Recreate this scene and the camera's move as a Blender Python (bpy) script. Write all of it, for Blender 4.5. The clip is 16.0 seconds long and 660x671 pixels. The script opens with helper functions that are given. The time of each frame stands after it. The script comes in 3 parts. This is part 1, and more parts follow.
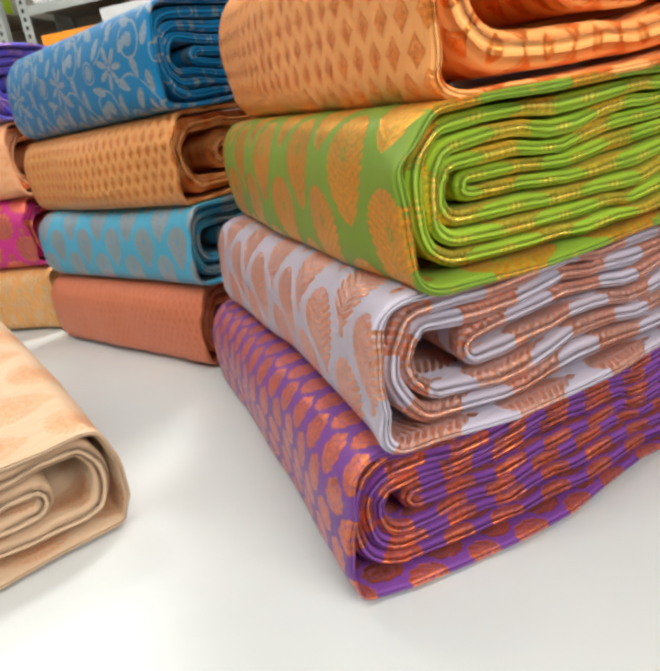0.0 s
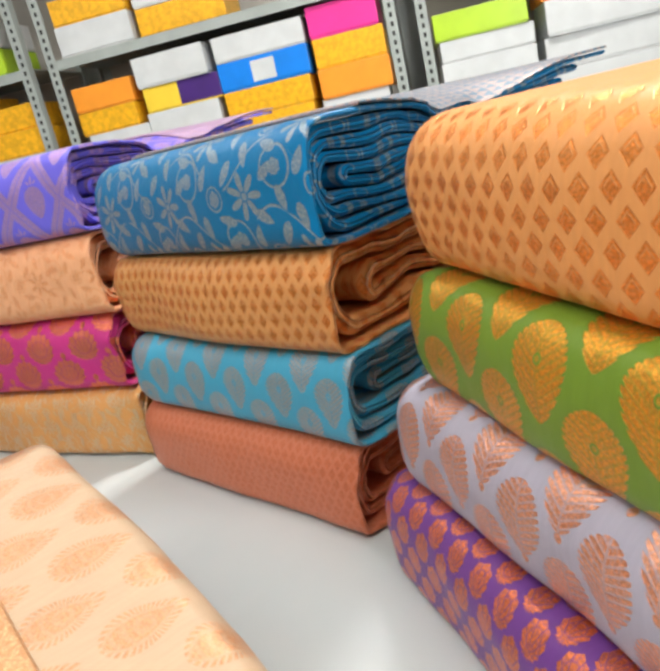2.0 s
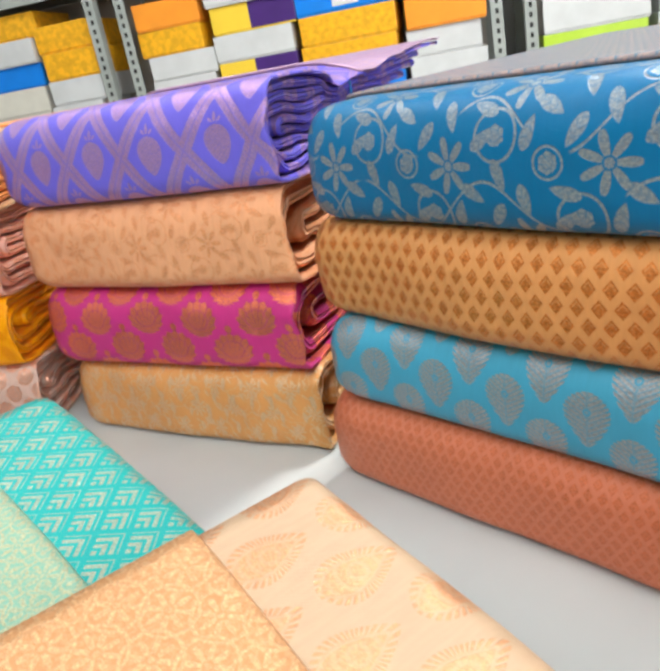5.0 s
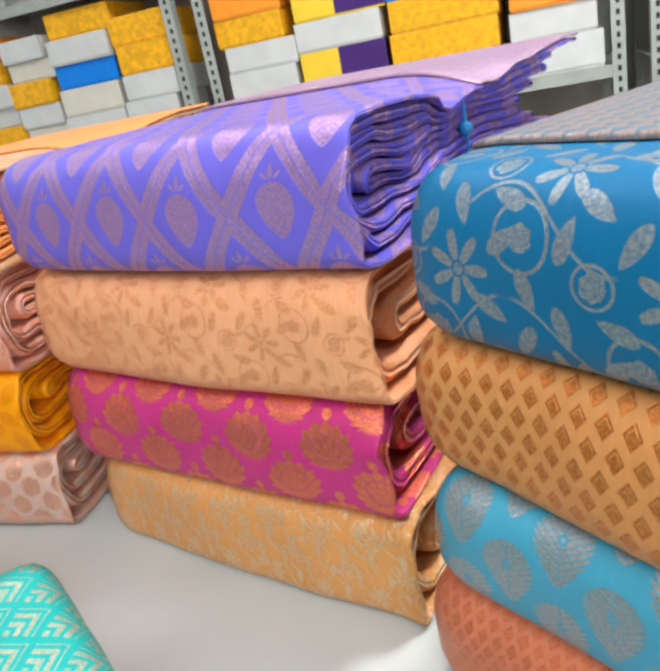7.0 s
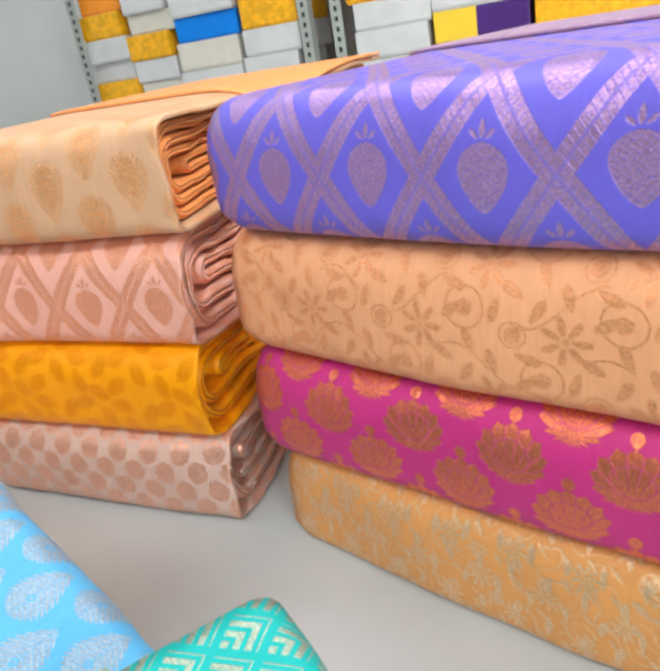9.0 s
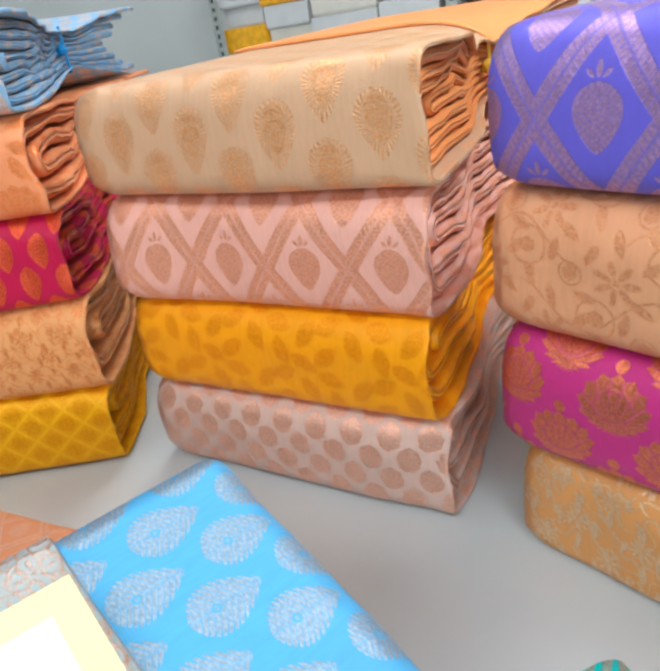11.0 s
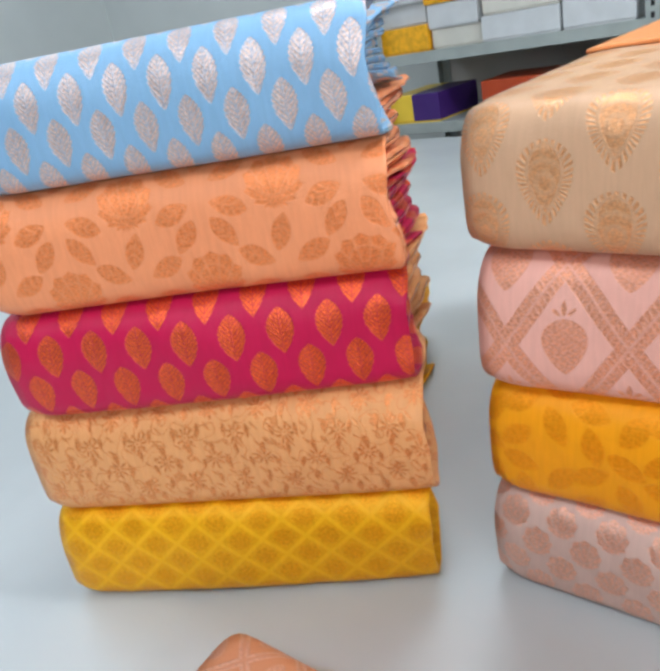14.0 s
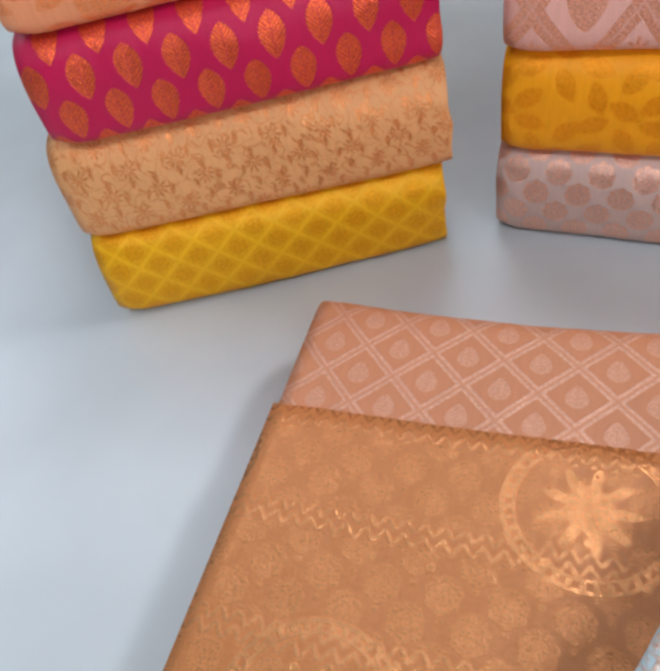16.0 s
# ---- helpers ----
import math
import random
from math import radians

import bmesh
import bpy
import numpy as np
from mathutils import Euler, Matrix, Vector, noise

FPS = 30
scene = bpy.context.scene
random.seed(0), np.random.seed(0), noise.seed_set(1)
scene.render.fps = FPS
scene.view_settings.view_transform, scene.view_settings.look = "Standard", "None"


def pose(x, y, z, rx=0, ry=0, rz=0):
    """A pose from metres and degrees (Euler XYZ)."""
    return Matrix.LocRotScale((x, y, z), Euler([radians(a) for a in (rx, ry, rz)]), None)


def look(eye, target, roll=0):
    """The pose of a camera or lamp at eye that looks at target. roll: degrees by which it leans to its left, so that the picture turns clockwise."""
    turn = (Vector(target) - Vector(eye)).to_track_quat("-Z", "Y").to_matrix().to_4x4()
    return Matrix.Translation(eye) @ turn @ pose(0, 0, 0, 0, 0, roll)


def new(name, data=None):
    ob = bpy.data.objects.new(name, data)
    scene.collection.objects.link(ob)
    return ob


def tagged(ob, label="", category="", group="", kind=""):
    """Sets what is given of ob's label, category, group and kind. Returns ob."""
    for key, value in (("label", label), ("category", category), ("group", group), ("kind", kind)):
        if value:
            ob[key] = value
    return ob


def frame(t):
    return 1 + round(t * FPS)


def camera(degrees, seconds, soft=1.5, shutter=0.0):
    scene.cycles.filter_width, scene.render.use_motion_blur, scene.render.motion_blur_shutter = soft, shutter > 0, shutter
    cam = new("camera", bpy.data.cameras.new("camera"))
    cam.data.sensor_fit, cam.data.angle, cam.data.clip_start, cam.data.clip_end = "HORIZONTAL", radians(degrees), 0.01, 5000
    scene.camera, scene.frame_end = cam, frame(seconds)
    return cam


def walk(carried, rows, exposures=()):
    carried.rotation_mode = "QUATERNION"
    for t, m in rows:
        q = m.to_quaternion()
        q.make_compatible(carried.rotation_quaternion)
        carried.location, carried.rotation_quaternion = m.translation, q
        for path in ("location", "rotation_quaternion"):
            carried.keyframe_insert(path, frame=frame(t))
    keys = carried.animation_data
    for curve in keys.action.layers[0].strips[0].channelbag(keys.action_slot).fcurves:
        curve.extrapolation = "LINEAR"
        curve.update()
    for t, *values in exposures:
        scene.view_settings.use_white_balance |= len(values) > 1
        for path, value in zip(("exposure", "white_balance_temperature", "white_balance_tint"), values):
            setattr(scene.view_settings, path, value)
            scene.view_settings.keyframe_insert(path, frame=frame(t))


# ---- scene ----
cam = camera(50.0, 16.0, soft=3.5)
PATH = [
    (0, (0.945, 0.835, 1.005), (0.588, 2.7, 0.378), -10.6),
    (0.5, (0.921, 0.866, 1.019), (0.599, 2.745, 0.413), -11.3),
    (1, (0.879, 0.904, 1.026), (0.523, 2.774, 0.41), -12.0),
    (1.5, (0.831, 0.934, 1.071), (0.452, 2.804, 0.471), -12.7),
    (2, (0.798, 0.977, 1.115), (0.412, 2.855, 0.548), -13.2),
    (2.5, (0.753, 1.014, 1.165), (0.342, 2.896, 0.628), -13.1),
    (3, (0.702, 1.019, 1.155), (0.267, 2.888, 0.591), -13.2),
    (3.5, (0.665, 1.011, 1.141), (0.295, 2.87, 0.502), -11.3),
    (4, (0.618, 1.032, 1.16), (0.233, 2.885, 0.514), -10.0),
    (4.2, (0.587, 1.038, 1.144), (0.187, 2.881, 0.479), -10.1),
    (6.3, (0.534, 1.273, 1.193), (0.065, 3.073, 0.459), -11.5),
    (6.5, (0.528, 1.297, 1.187), (0.001, 3.084, 0.459), -11.2),
    (7, (0.493, 1.351, 1.189), (-0.149, 3.101, 0.463), -11.7),
    (7.5, (0.461, 1.382, 1.192), (-0.25, 3.103, 0.462), -12.3),
    (8, (0.417, 1.402, 1.18), (-0.362, 3.083, 0.426), -11.8),
    (8.5, (0.37, 1.405, 1.171), (-0.444, 3.069, 0.415), -11.0),
    (9, (0.318, 1.411, 1.183), (-0.506, 3.065, 0.419), -9.9),
    (9.2, (0.291, 1.413, 1.185), (-0.552, 3.057, 0.419), -9.6),
    (11.3, (0.132, 1.443, 1.18), (-0.909, 2.931, 0.342), -10.3),
    (11.5, (0.107, 1.453, 1.186), (-0.933, 2.939, 0.345), -10.7),
    (12, (0.051, 1.464, 1.181), (-1.04, 2.902, 0.32), -12.3),
    (12.5, (0.0, 1.469, 1.193), (-1.127, 2.887, 0.344), -11.5),
    (13, (-0.04, 1.482, 1.2), (-1.191, 2.888, 0.365), -11.9),
    (13.5, (-0.098, 1.478, 1.213), (-1.26, 2.892, 0.406), -11.1),
    (14, (-0.159, 1.464, 1.21), (-1.389, 2.832, 0.425), -11.0),
    (14.5, (-0.221, 1.444, 1.234), (-1.43, 2.818, 0.428), -10.3),
    (15, (-0.282, 1.396, 1.244), (-1.345, 2.738, 0.209), -11.8),
    (15.5, (-0.274, 1.355, 1.23), (-1.088, 2.68, -0.028), -10.8),
    (16, (-0.274, 1.309, 1.242), (-0.994, 2.489, -0.203), -13.7),
]
EXPOSURES = [(0.0, -0.14, 6750, 10), (1.5, -0.20, 6600, 9), (3.5, -0.20, 6450, 8), (6.0, -0.20, 6450, 9), (9.2, -0.14, 6300, 8), (11.3, -0.30, 5900, 7), (13.0, -0.38, 5700, 7), (14.5, -0.34, 5700, 7), (15.2, -0.40, 5700, 9), (16.0, -0.64, 5700, 11)]
walk(cam, [(t, look(eye, target, roll)) for t, eye, target, roll in PATH], exposures=EXPOSURES)

# ---- world and lamps ----
world = bpy.data.worlds.new("room_air")
scene.world = world
world.use_nodes = True
world.node_tree.nodes["Background"].inputs[0].default_value = (0.75, 0.8, 0.85, 1)
world.node_tree.nodes["Background"].inputs[1].default_value = 0.1


def area_lamp(name, place, target, sx, sy, watts, colour):
    data = bpy.data.lights.new(name, "AREA")
    data.shape, data.size, data.size_y, data.energy, data.color = "RECTANGLE", sx, sy, watts, colour
    ob = new(name, data)
    ob.matrix_world = look(place, target)
    return ob


area_lamp("ceiling_panel_back", (1.15, 2.75, 2.9), (0.9, 2.4, 0), 0.4, 0.4, 64, (1.0, 0.985, 0.95))
area_lamp("ceiling_panel_middle", (-0.6, 2.5, 2.9), (-0.5, 2.4, 0), 0.45, 0.45, 22, (1.0, 0.985, 0.95))
area_lamp("ceiling_tube_front", (0.1, 0.35, 2.9), (0.0, 0.9, 0.8), 2.6, 0.3, 40, (1.0, 0.985, 0.96))
# added fill from the right for the first stack's end folds; no real opening there
area_lamp("added_right_fill", (2.4, -0.4, 1.9), (0.95, 1.15, 0.95), 1.2, 1.2, 78, (1.0, 0.98, 0.95))
area_lamp("ceiling_tube_side", (-2.4, 0.5, 2.9), (-2.0, 0.9, 0.6), 0.5, 2.0, 16, (0.92, 0.97, 1.0))
# added fill that brightens the far left wall; no known tube hangs here
area_lamp("added_wall_fill", (-3.4, 2.9, 2.9), (-3.4, 2.95, 0.5), 0.5, 1.6, 28, (0.95, 0.98, 1.0))


# ---- node shorthand ----
class Sock:
    """A float socket of a node tree that can be reckoned with."""

    def __init__(self, tree, out):
        self.tree, self.out = tree, out

    def op(self, kind, other=None, third=None):
        node = self.tree.nodes.new("ShaderNodeMath")
        node.operation = kind
        for slot, value in zip(node.inputs, (self, other, third)):
            if isinstance(value, Sock):
                self.tree.links.new(value.out, slot)
            elif value is not None:
                slot.default_value = value
        return Sock(self.tree, node.outputs[0])

    def __add__(self, o): return self.op("ADD", o)
    def __radd__(self, o): return self.op("ADD", o)
    def __sub__(self, o): return self.op("SUBTRACT", o)
    def __rsub__(self, o): return (self * -1.0).op("ADD", o)
    def __mul__(self, o): return self.op("MULTIPLY", o)
    def __rmul__(self, o): return self.op("MULTIPLY", o)
    def __truediv__(self, o): return self.op("DIVIDE", o)
    def abs(self): return self.op("ABSOLUTE")
    def sin(self): return self.op("SINE")
    def cos(self): return self.op("COSINE")
    def sqrt(self): return self.op("SQRT")
    def fract(self): return self.op("FRACT")
    def max(self, o): return self.op("MAXIMUM", o)
    def min(self, o): return self.op("MINIMUM", o)

    def step(self, low, high):
        node = self.tree.nodes.new("ShaderNodeMapRange")
        node.interpolation_type = "SMOOTHSTEP"
        self.tree.links.new(self.out, node.inputs[0])
        node.inputs[1].default_value, node.inputs[2].default_value = low, high
        return Sock(self.tree, node.outputs[0])


def noise_at(tree, x, y, scale, detail=2.0, stretch=1.0):
    mix = tree.nodes.new("ShaderNodeCombineXYZ")
    tree.links.new((x * stretch).out, mix.inputs[0])
    tree.links.new(y.out, mix.inputs[1])
    node = tree.nodes.new("ShaderNodeTexNoise")
    node.inputs["Scale"].default_value, node.inputs["Detail"].default_value = scale, detail
    tree.links.new(mix.outputs[0], node.inputs["Vector"])
    return Sock(tree, node.outputs[0])


def uv_of(tree):
    uv = tree.nodes.new("ShaderNodeUVMap")
    uv.uv_map = "cloth"
    split = tree.nodes.new("ShaderNodeSeparateXYZ")
    tree.links.new(uv.outputs[0], split.inputs[0])
    return Sock(tree, split.outputs[0]), Sock(tree, split.outputs[1])


# ---- woven motifs: each gives a mask of the metal thread ----
def lattice(x, y, px, py, shape):
    """shape(a, b) over two rows of places, set half a step apart; a and b in metres from the middle of each."""
    one = shape(((x / px + 0.5).fract() - 0.5) * px, ((y / py + 0.5).fract() - 0.5) * py)
    two = shape(((x / px).fract() - 0.5) * px, ((y / py).fract() - 0.5) * py)
    return one.max(two)


def turned(shape, da, db, degrees):
    """The same shape set off by (da, db) and turned."""
    c, q = math.cos(radians(degrees)), math.sin(radians(degrees))
    return lambda a, b: shape((a - da) * c + (b - db) * q, (b - db) * c - (a - da) * q)


def joined(*shapes):
    def shape(a, b):
        m = shapes[0](a, b)
        for other in shapes[1:]:
            m = m.max(other(a, b))
        return m
    return shape


def drop_shape(w, h, tip=0.36, ribs=0.0, soft=0.0006, chevron=0.9, serrate=0.0, eye=0.0, depth=0.6, point=0.6):
    """A drop or leaf, point down, with slanting veins, a toothed edge and a ring near its head where asked."""
    def shape(a, b):
        bb = b / h
        half = (1.0 - bb * bb).max(0.0).op("POWER", point) * (0.64 + bb * tip) * (w * 1.3)
        slant = (a.abs() * chevron - b) * (6.283 / ribs) if ribs else None
        if serrate:
            half = half * (1.0 - slant.sin().step(0.2, -0.9) * serrate)
        m = (half - a.abs()).step(0.0, soft * 2.0)
        if ribs:
            vein = slant.sin().step(-0.85, -0.15).min(a.abs().step(w * 0.015, w * 0.06))
            m = m * (vein * depth + (1.0 - depth))
        if eye:
            r = (a * a + (b - h * 0.28) * (b - h * 0.28)).sqrt()
            m = m * (r - eye).abs().step(0.0003, 0.0012)
        return m
    return shape


def burst_shape(w, h, rays=34.0):
    def shape(a, b):
        bb = b / h
        half = (1.0 - bb * bb).max(0.0).op("POWER", 0.6) * (0.66 + bb * 0.3) * (w * 1.25)
        inside = half - a.abs()
        r = (a * a + b * b).sqrt()
        ray = (b.op("ARCTAN2", a) * rays).sin().step(-0.6, 0.2)
        rim = inside.step(w * 0.34, w * 0.26)
        core = (r / w * 17.0).sin().step(-0.75, 0.0) * 0.35 + 0.65
        gap = (inside - w * 0.36).abs().step(w * 0.02, w * 0.06) * 0.6 + 0.4
        return inside.step(0.0, 0.0012) * (ray * rim).max(core * (1.0 - rim)) * gap
    return shape


def crest_shape(w, h, petals=5.0, knob=True):
    """A lotus crest: petals fanned from low down, a stem below and a knob above."""
    def shape(a, b):
        low = b + h * 0.72
        ang = a.op("ARCTAN2", low)
        r = ((a / w) * (a / w) + (b / h) * (b / h)).sqrt()
        fan = (ang * petals * 2.0).cos().abs().step(0.10, 0.42)
        edge = 1.0 - (ang * petals * 2.0).sin().abs() * 0.13
        ring = (r - 0.52).abs().step(0.02, 0.07)
        m = (edge - r).step(-0.03, 0.03) * (fan * 0.55 + 0.45) * (ring * 0.4 + 0.6)
        if knob:
            top = ((a * a + (b - h * 1.2) * (b - h * 1.2)).sqrt() - w * 0.17).step(0.0004, -0.0004)
            m = m.max(top)
        return m
    return shape


def arrow_shape(w, h):
    """A small lozenge with a chevron cut off its upper edges."""
    def shape(a, b):
        f = a.abs() / w + b.abs() / h
        gap = (f - 0.60).abs().step(0.12, 0.05) * (b / h).step(-0.15, 0.1)
        return (1.0 - f).step(-0.06, 0.06) * (1.0 - gap * 0.75)
    return shape


def lozenge_shape(w, h):
    def shape(a, b):
        f = a.abs() / w + b.abs() / h
        return (1.0 - f).step(-0.08, 0.08) * ((f - 0.45).abs().step(0.04, 0.16) * 0.6 + 0.4)
    return shape


def petal_flower(r0, petals):
    def shape(a, b):
        r = (a * a + b * b).sqrt()
        ang = b.op("ARCTAN2", a)
        c = (ang * petals * 0.5).cos().abs()
        edge = (c * 1.15 - 0.12).min(1.0) * r0
        return (edge - r).step(-0.0007, 0.0007) * (r - r0 * 0.2).abs().step(0.0002, 0.0012)
    return shape


def ring_shape(r0, thick):
    return lambda a, b: ((a * a + b * b).sqrt() - r0).abs().step(thick, thick * 0.5)


def motif(kind, x, y, tree, px, py):
    if kind == "leaf_drops":
        return lattice(x, y, px, py, drop_shape(px * 0.31, py * 0.385, tip=0.27, ribs=px * 0.06, serrate=0.2, eye=px * 0.035, chevron=0.6, depth=0.5))
    if kind == "full_drops":
        return lattice(x, y, px, py, drop_shape(px * 0.325, py * 0.385, tip=0.24, ribs=px * 0.06, serrate=0.1, eye=px * 0.03, chevron=0.6, depth=0.3))
    if kind == "shells":
        return lattice(x, y, px, py, joined(drop_shape(px * 0.34, py * 0.37, tip=0.14, ribs=px * 0.062, serrate=0.18, chevron=0.45, depth=0.5),
                                            turned(drop_shape(px * 0.06, py * 0.05, tip=0.1), 0, -py * 0.41, 0)))
    if kind == "tall_drops":
        return lattice(x, y, px, py, drop_shape(px * 0.335, py * 0.335, tip=0.16, ribs=px * 0.12, chevron=1.1, serrate=0.1, depth=0.45, point=0.9))
    if kind == "short_drops":
        return lattice(x, y, px, py, drop_shape(px * 0.35, py * 0.295, tip=0.18, ribs=px * 0.10, chevron=1.0, serrate=0.06, depth=0.45, point=0.85))
    if kind == "crests":
        return lattice(x, y, px, py, crest_shape(px * 0.335, py * 0.30))
    if kind == "small_crests":
        return lattice(x, y, px, py, crest_shape(px * 0.335, py * 0.315, petals=3.5, knob=False))
    if kind == "bursts":
        return lattice(x, y, px, py, burst_shape(px * 0.25, py * 0.42))
    if kind == "arrows":
        return lattice(x, y, px, py, arrow_shape(px * 0.36, py * 0.255))
    if kind == "lozenges":
        return lattice(x, y, px, py, lozenge_shape(px * 0.36, py * 0.29))
    if kind == "net":
        f = lattice(x, y, px, py, lambda a, b: (1.0 - a.abs() / (px * 0.43) - b.abs() / (py * 0.43)).step(-0.03, 0.03))
        bud = lattice(x, y, px, py, crest_shape(px * 0.26, py * 0.25, petals=3.0, knob=False))
        return f * 0.55 + bud * 0.45
    if kind == "nested_angles":
        def angle(a, b):
            f = a.abs() / (px * 0.40) + b.abs() / (py * 0.40)
            bars = ((b / py - a.abs() / px) * (6.283 * 4.0)).sin().step(-0.45, 0.1)
            return (1.0 - f).step(-0.04, 0.04) * bars
        return lattice(x, y, px, py, angle)
    if kind == "cone_net":
        a, b = ((x / px + 0.5).fract() - 0.5).abs() * 2.0, ((y / py + 0.5).fract() - 0.5).abs() * 2.0
        across, along = (a + b - 1.0).abs(), a - b
        beads = across.step(0.01, 0.05) * (along * 25.0).sin().abs().step(0.08, 0.4)
        band = across.step(0.235, 0.21) * (beads * 0.6 + 0.4)
        w, h = px * 0.225, py * 0.175

        def cone(a2, b2):
            cell = ((a2 * 0.8 + b2) * (62.8 / px)).sin().abs().step(0.06, 0.38) * ((a2 * 0.8 - b2) * (62.8 / px)).sin().abs().step(0.06, 0.38)
            return drop_shape(w, h, tip=0.22)(a2, b2) * (cell * 0.5 + 0.5)
        crown = joined(turned(drop_shape(w * 0.16, h * 0.26, tip=-0.1), 0, h * 1.34, 0), turned(drop_shape(w * 0.12, h * 0.2, tip=0.1), w * 0.27, h * 1.2, -50), turned(drop_shape(w * 0.12, h * 0.2, tip=0.1), -w * 0.27, h * 1.2, 50))
        return band.max(lattice(x, y, px, py, joined(cone, crown)))
    if kind == "bud_net":
        a, b = ((x / px + 0.5).fract() - 0.5).abs() * 2.0, ((y / py + 0.5).fract() - 0.5).abs() * 2.0
        f = (a + b - 1.0).abs()
        line = f.step(0.21, 0.17) * (1.0 - f.step(0.075, 0.045) * 0.7)
        return line.max(lattice(x, y, px, py, drop_shape(px * 0.19, py * 0.19, ribs=px * 0.06, tip=0.2, depth=0.5)) * 0.75)
    if kind == "garden":
        leaf = drop_shape(px * 0.05, py * 0.105, tip=0.2, ribs=px * 0.05, depth=0.3)
        tulip = crest_shape(px * 0.065, py * 0.065, petals=2.5, knob=False)
        at = [(0.17, -0.17, 60), (0.25, 0.16, 125), (-0.17, 0.19, -35), (-0.24, -0.16, -110), (0.02, 0.30, 15), (0.36, -0.05, 20), (0.05, -0.31, 160)]
        group = joined(petal_flower(px * 0.165, 7.0), turned(ring_shape(px * 0.135, px * 0.011), px * 0.34, py * 0.18, 0), turned(tulip, px * 0.34, py * 0.18, 0),
                       turned(ring_shape(px * 0.085, px * 0.009), -px * 0.33, py * 0.02, 0), turned(tulip, -px * 0.33, py * 0.02, 60), *[turned(leaf, u * px, v * py, w) for u, v, w in at])
        stem = (y - (x * (6.283 / px)).sin() * (py * 0.17) - py * 0.24)
        stem = ((stem / (py * 0.5) + 0.5).fract() - 0.5).abs().step(0.026, 0.014)
        return lattice(x, y, px, py, group).max(stem * noise_at(tree, x, y, 2.6 / px, 0.0).step(0.47, 0.53))
    if kind in ("lotus", "foliage"):
        leaf = drop_shape(px * 0.082, py * 0.115, tip=0.08, ribs=px * 0.06, depth=0.35, point=0.85)
        at = [(0.31, 0.10, 65), (0.31, -0.10, 110), (-0.31, 0.10, -65), (-0.31, -0.10, -110), (0.13, 0.26, 35), (-0.13, 0.26, -35), (0.0, -0.28, 160)]
        if kind == "foliage":
            at = [(0.0, 0.02, 60), (0.23, 0.10, 125), (-0.22, 0.12, 15), (0.25, -0.13, 75), (-0.24, -0.12, 115), (0.02, -0.27, 30), (0.05, 0.30, 140)]
            leaf = drop_shape(px * 0.10, py * 0.155, tip=0.06, ribs=px * 0.07, depth=0.35, point=0.85)
        spray = [turned(leaf, u * px, v * py, w) for u, v, w in at]
        if kind == "lotus":
            spray.append(crest_shape(px * 0.20, py * 0.16, petals=4.0, knob=False))
        return lattice(x, y, px, py, joined(*spray))
    if kind == "brocade":
        a = lattice(x, y, px, py, petal_flower(px * 0.32, 8.0))
        ring = lattice(x, y, px, py, ring_shape(px * 0.40, px * 0.035))
        fine = noise_at(tree, x, y, 330.0, 3.0).step(0.42, 0.58)
        return a.max(ring) * 0.6 + fine * 0.4
    if kind == "border":
        rows = ((y / py).fract() - 0.5).abs()
        tri = (((x / px).fract() - 0.5).abs() * 2.0 - (y / (py * 0.5)).fract()).step(-0.06, 0.06)
        fine = noise_at(tree, x, y, 330.0, 3.0).step(0.42, 0.58)
        return (tri * 0.75).max(rows.step(0.46, 0.48)) * (fine * 0.3 + 0.7)
    if kind == "panel":
        ring = lattice(x - 0.085, y - 0.20, 0.27, 0.30, joined(ring_shape(0.052, 0.0022), ring_shape(0.045, 0.0015),
            lambda p, q: ring_shape(0.0485, 0.0034)(p, q) * (q.op("ARCTAN2", p) * 40.0).sin().step(-0.2, 0.3), petal_flower(0.03, 9.0), crest_shape(0.016, 0.018, petals=4.0)))
        field = lattice(x, y, 0.036, 0.04, crest_shape(0.012, 0.013, petals=3.0))
        bars = (((y - 0.012) / 0.075).fract() - 0.5).abs().step(0.36, 0.40)
        zig = (((x / 0.012).fract() - 0.5).abs() * 2.0 - (y / 0.0095).fract()).abs().step(0.34, 0.2) * bars
        fine = noise_at(tree, x, y, 190.0, 2.0).step(0.35, 0.65)
        return ring.max(field * 0.45 * (1.0 - bars)).max(zig * 0.8) * 0.85 + fine * 0.15
    # scrolls: close-set flowers, leaves and curling stems
    wx = x + (noise_at(tree, x, y, 1.8 / px) - 0.5) * 0.25 * px
    wy = y + (noise_at(tree, y, x, 1.7 / px) - 0.5) * 0.25 * px
    flowers = lattice(wx, wy, px, py, petal_flower(px * 0.21, 9.0))
    leaf1 = lattice(wx + px * 0.25, wy + py * 0.12, px * 0.5, py * 0.68, drop_shape(px * 0.075, px * 0.15, tip=0.3))
    leaf2 = lattice(wx * 0.7 + wy * 0.7, wy * 0.7 - wx * 0.7, px * 0.46, py * 0.46, drop_shape(px * 0.045, px * 0.12, tip=0.2))
    curl = noise_at(tree, x + 0.3, y, 1.4 / px, 1.0)
    stem = ((curl * 9.0).fract() - 0.5).abs().step(0.085, 0.045)
    return flowers.max(leaf1).max(leaf2 * 0.9).max(stem * 0.8)


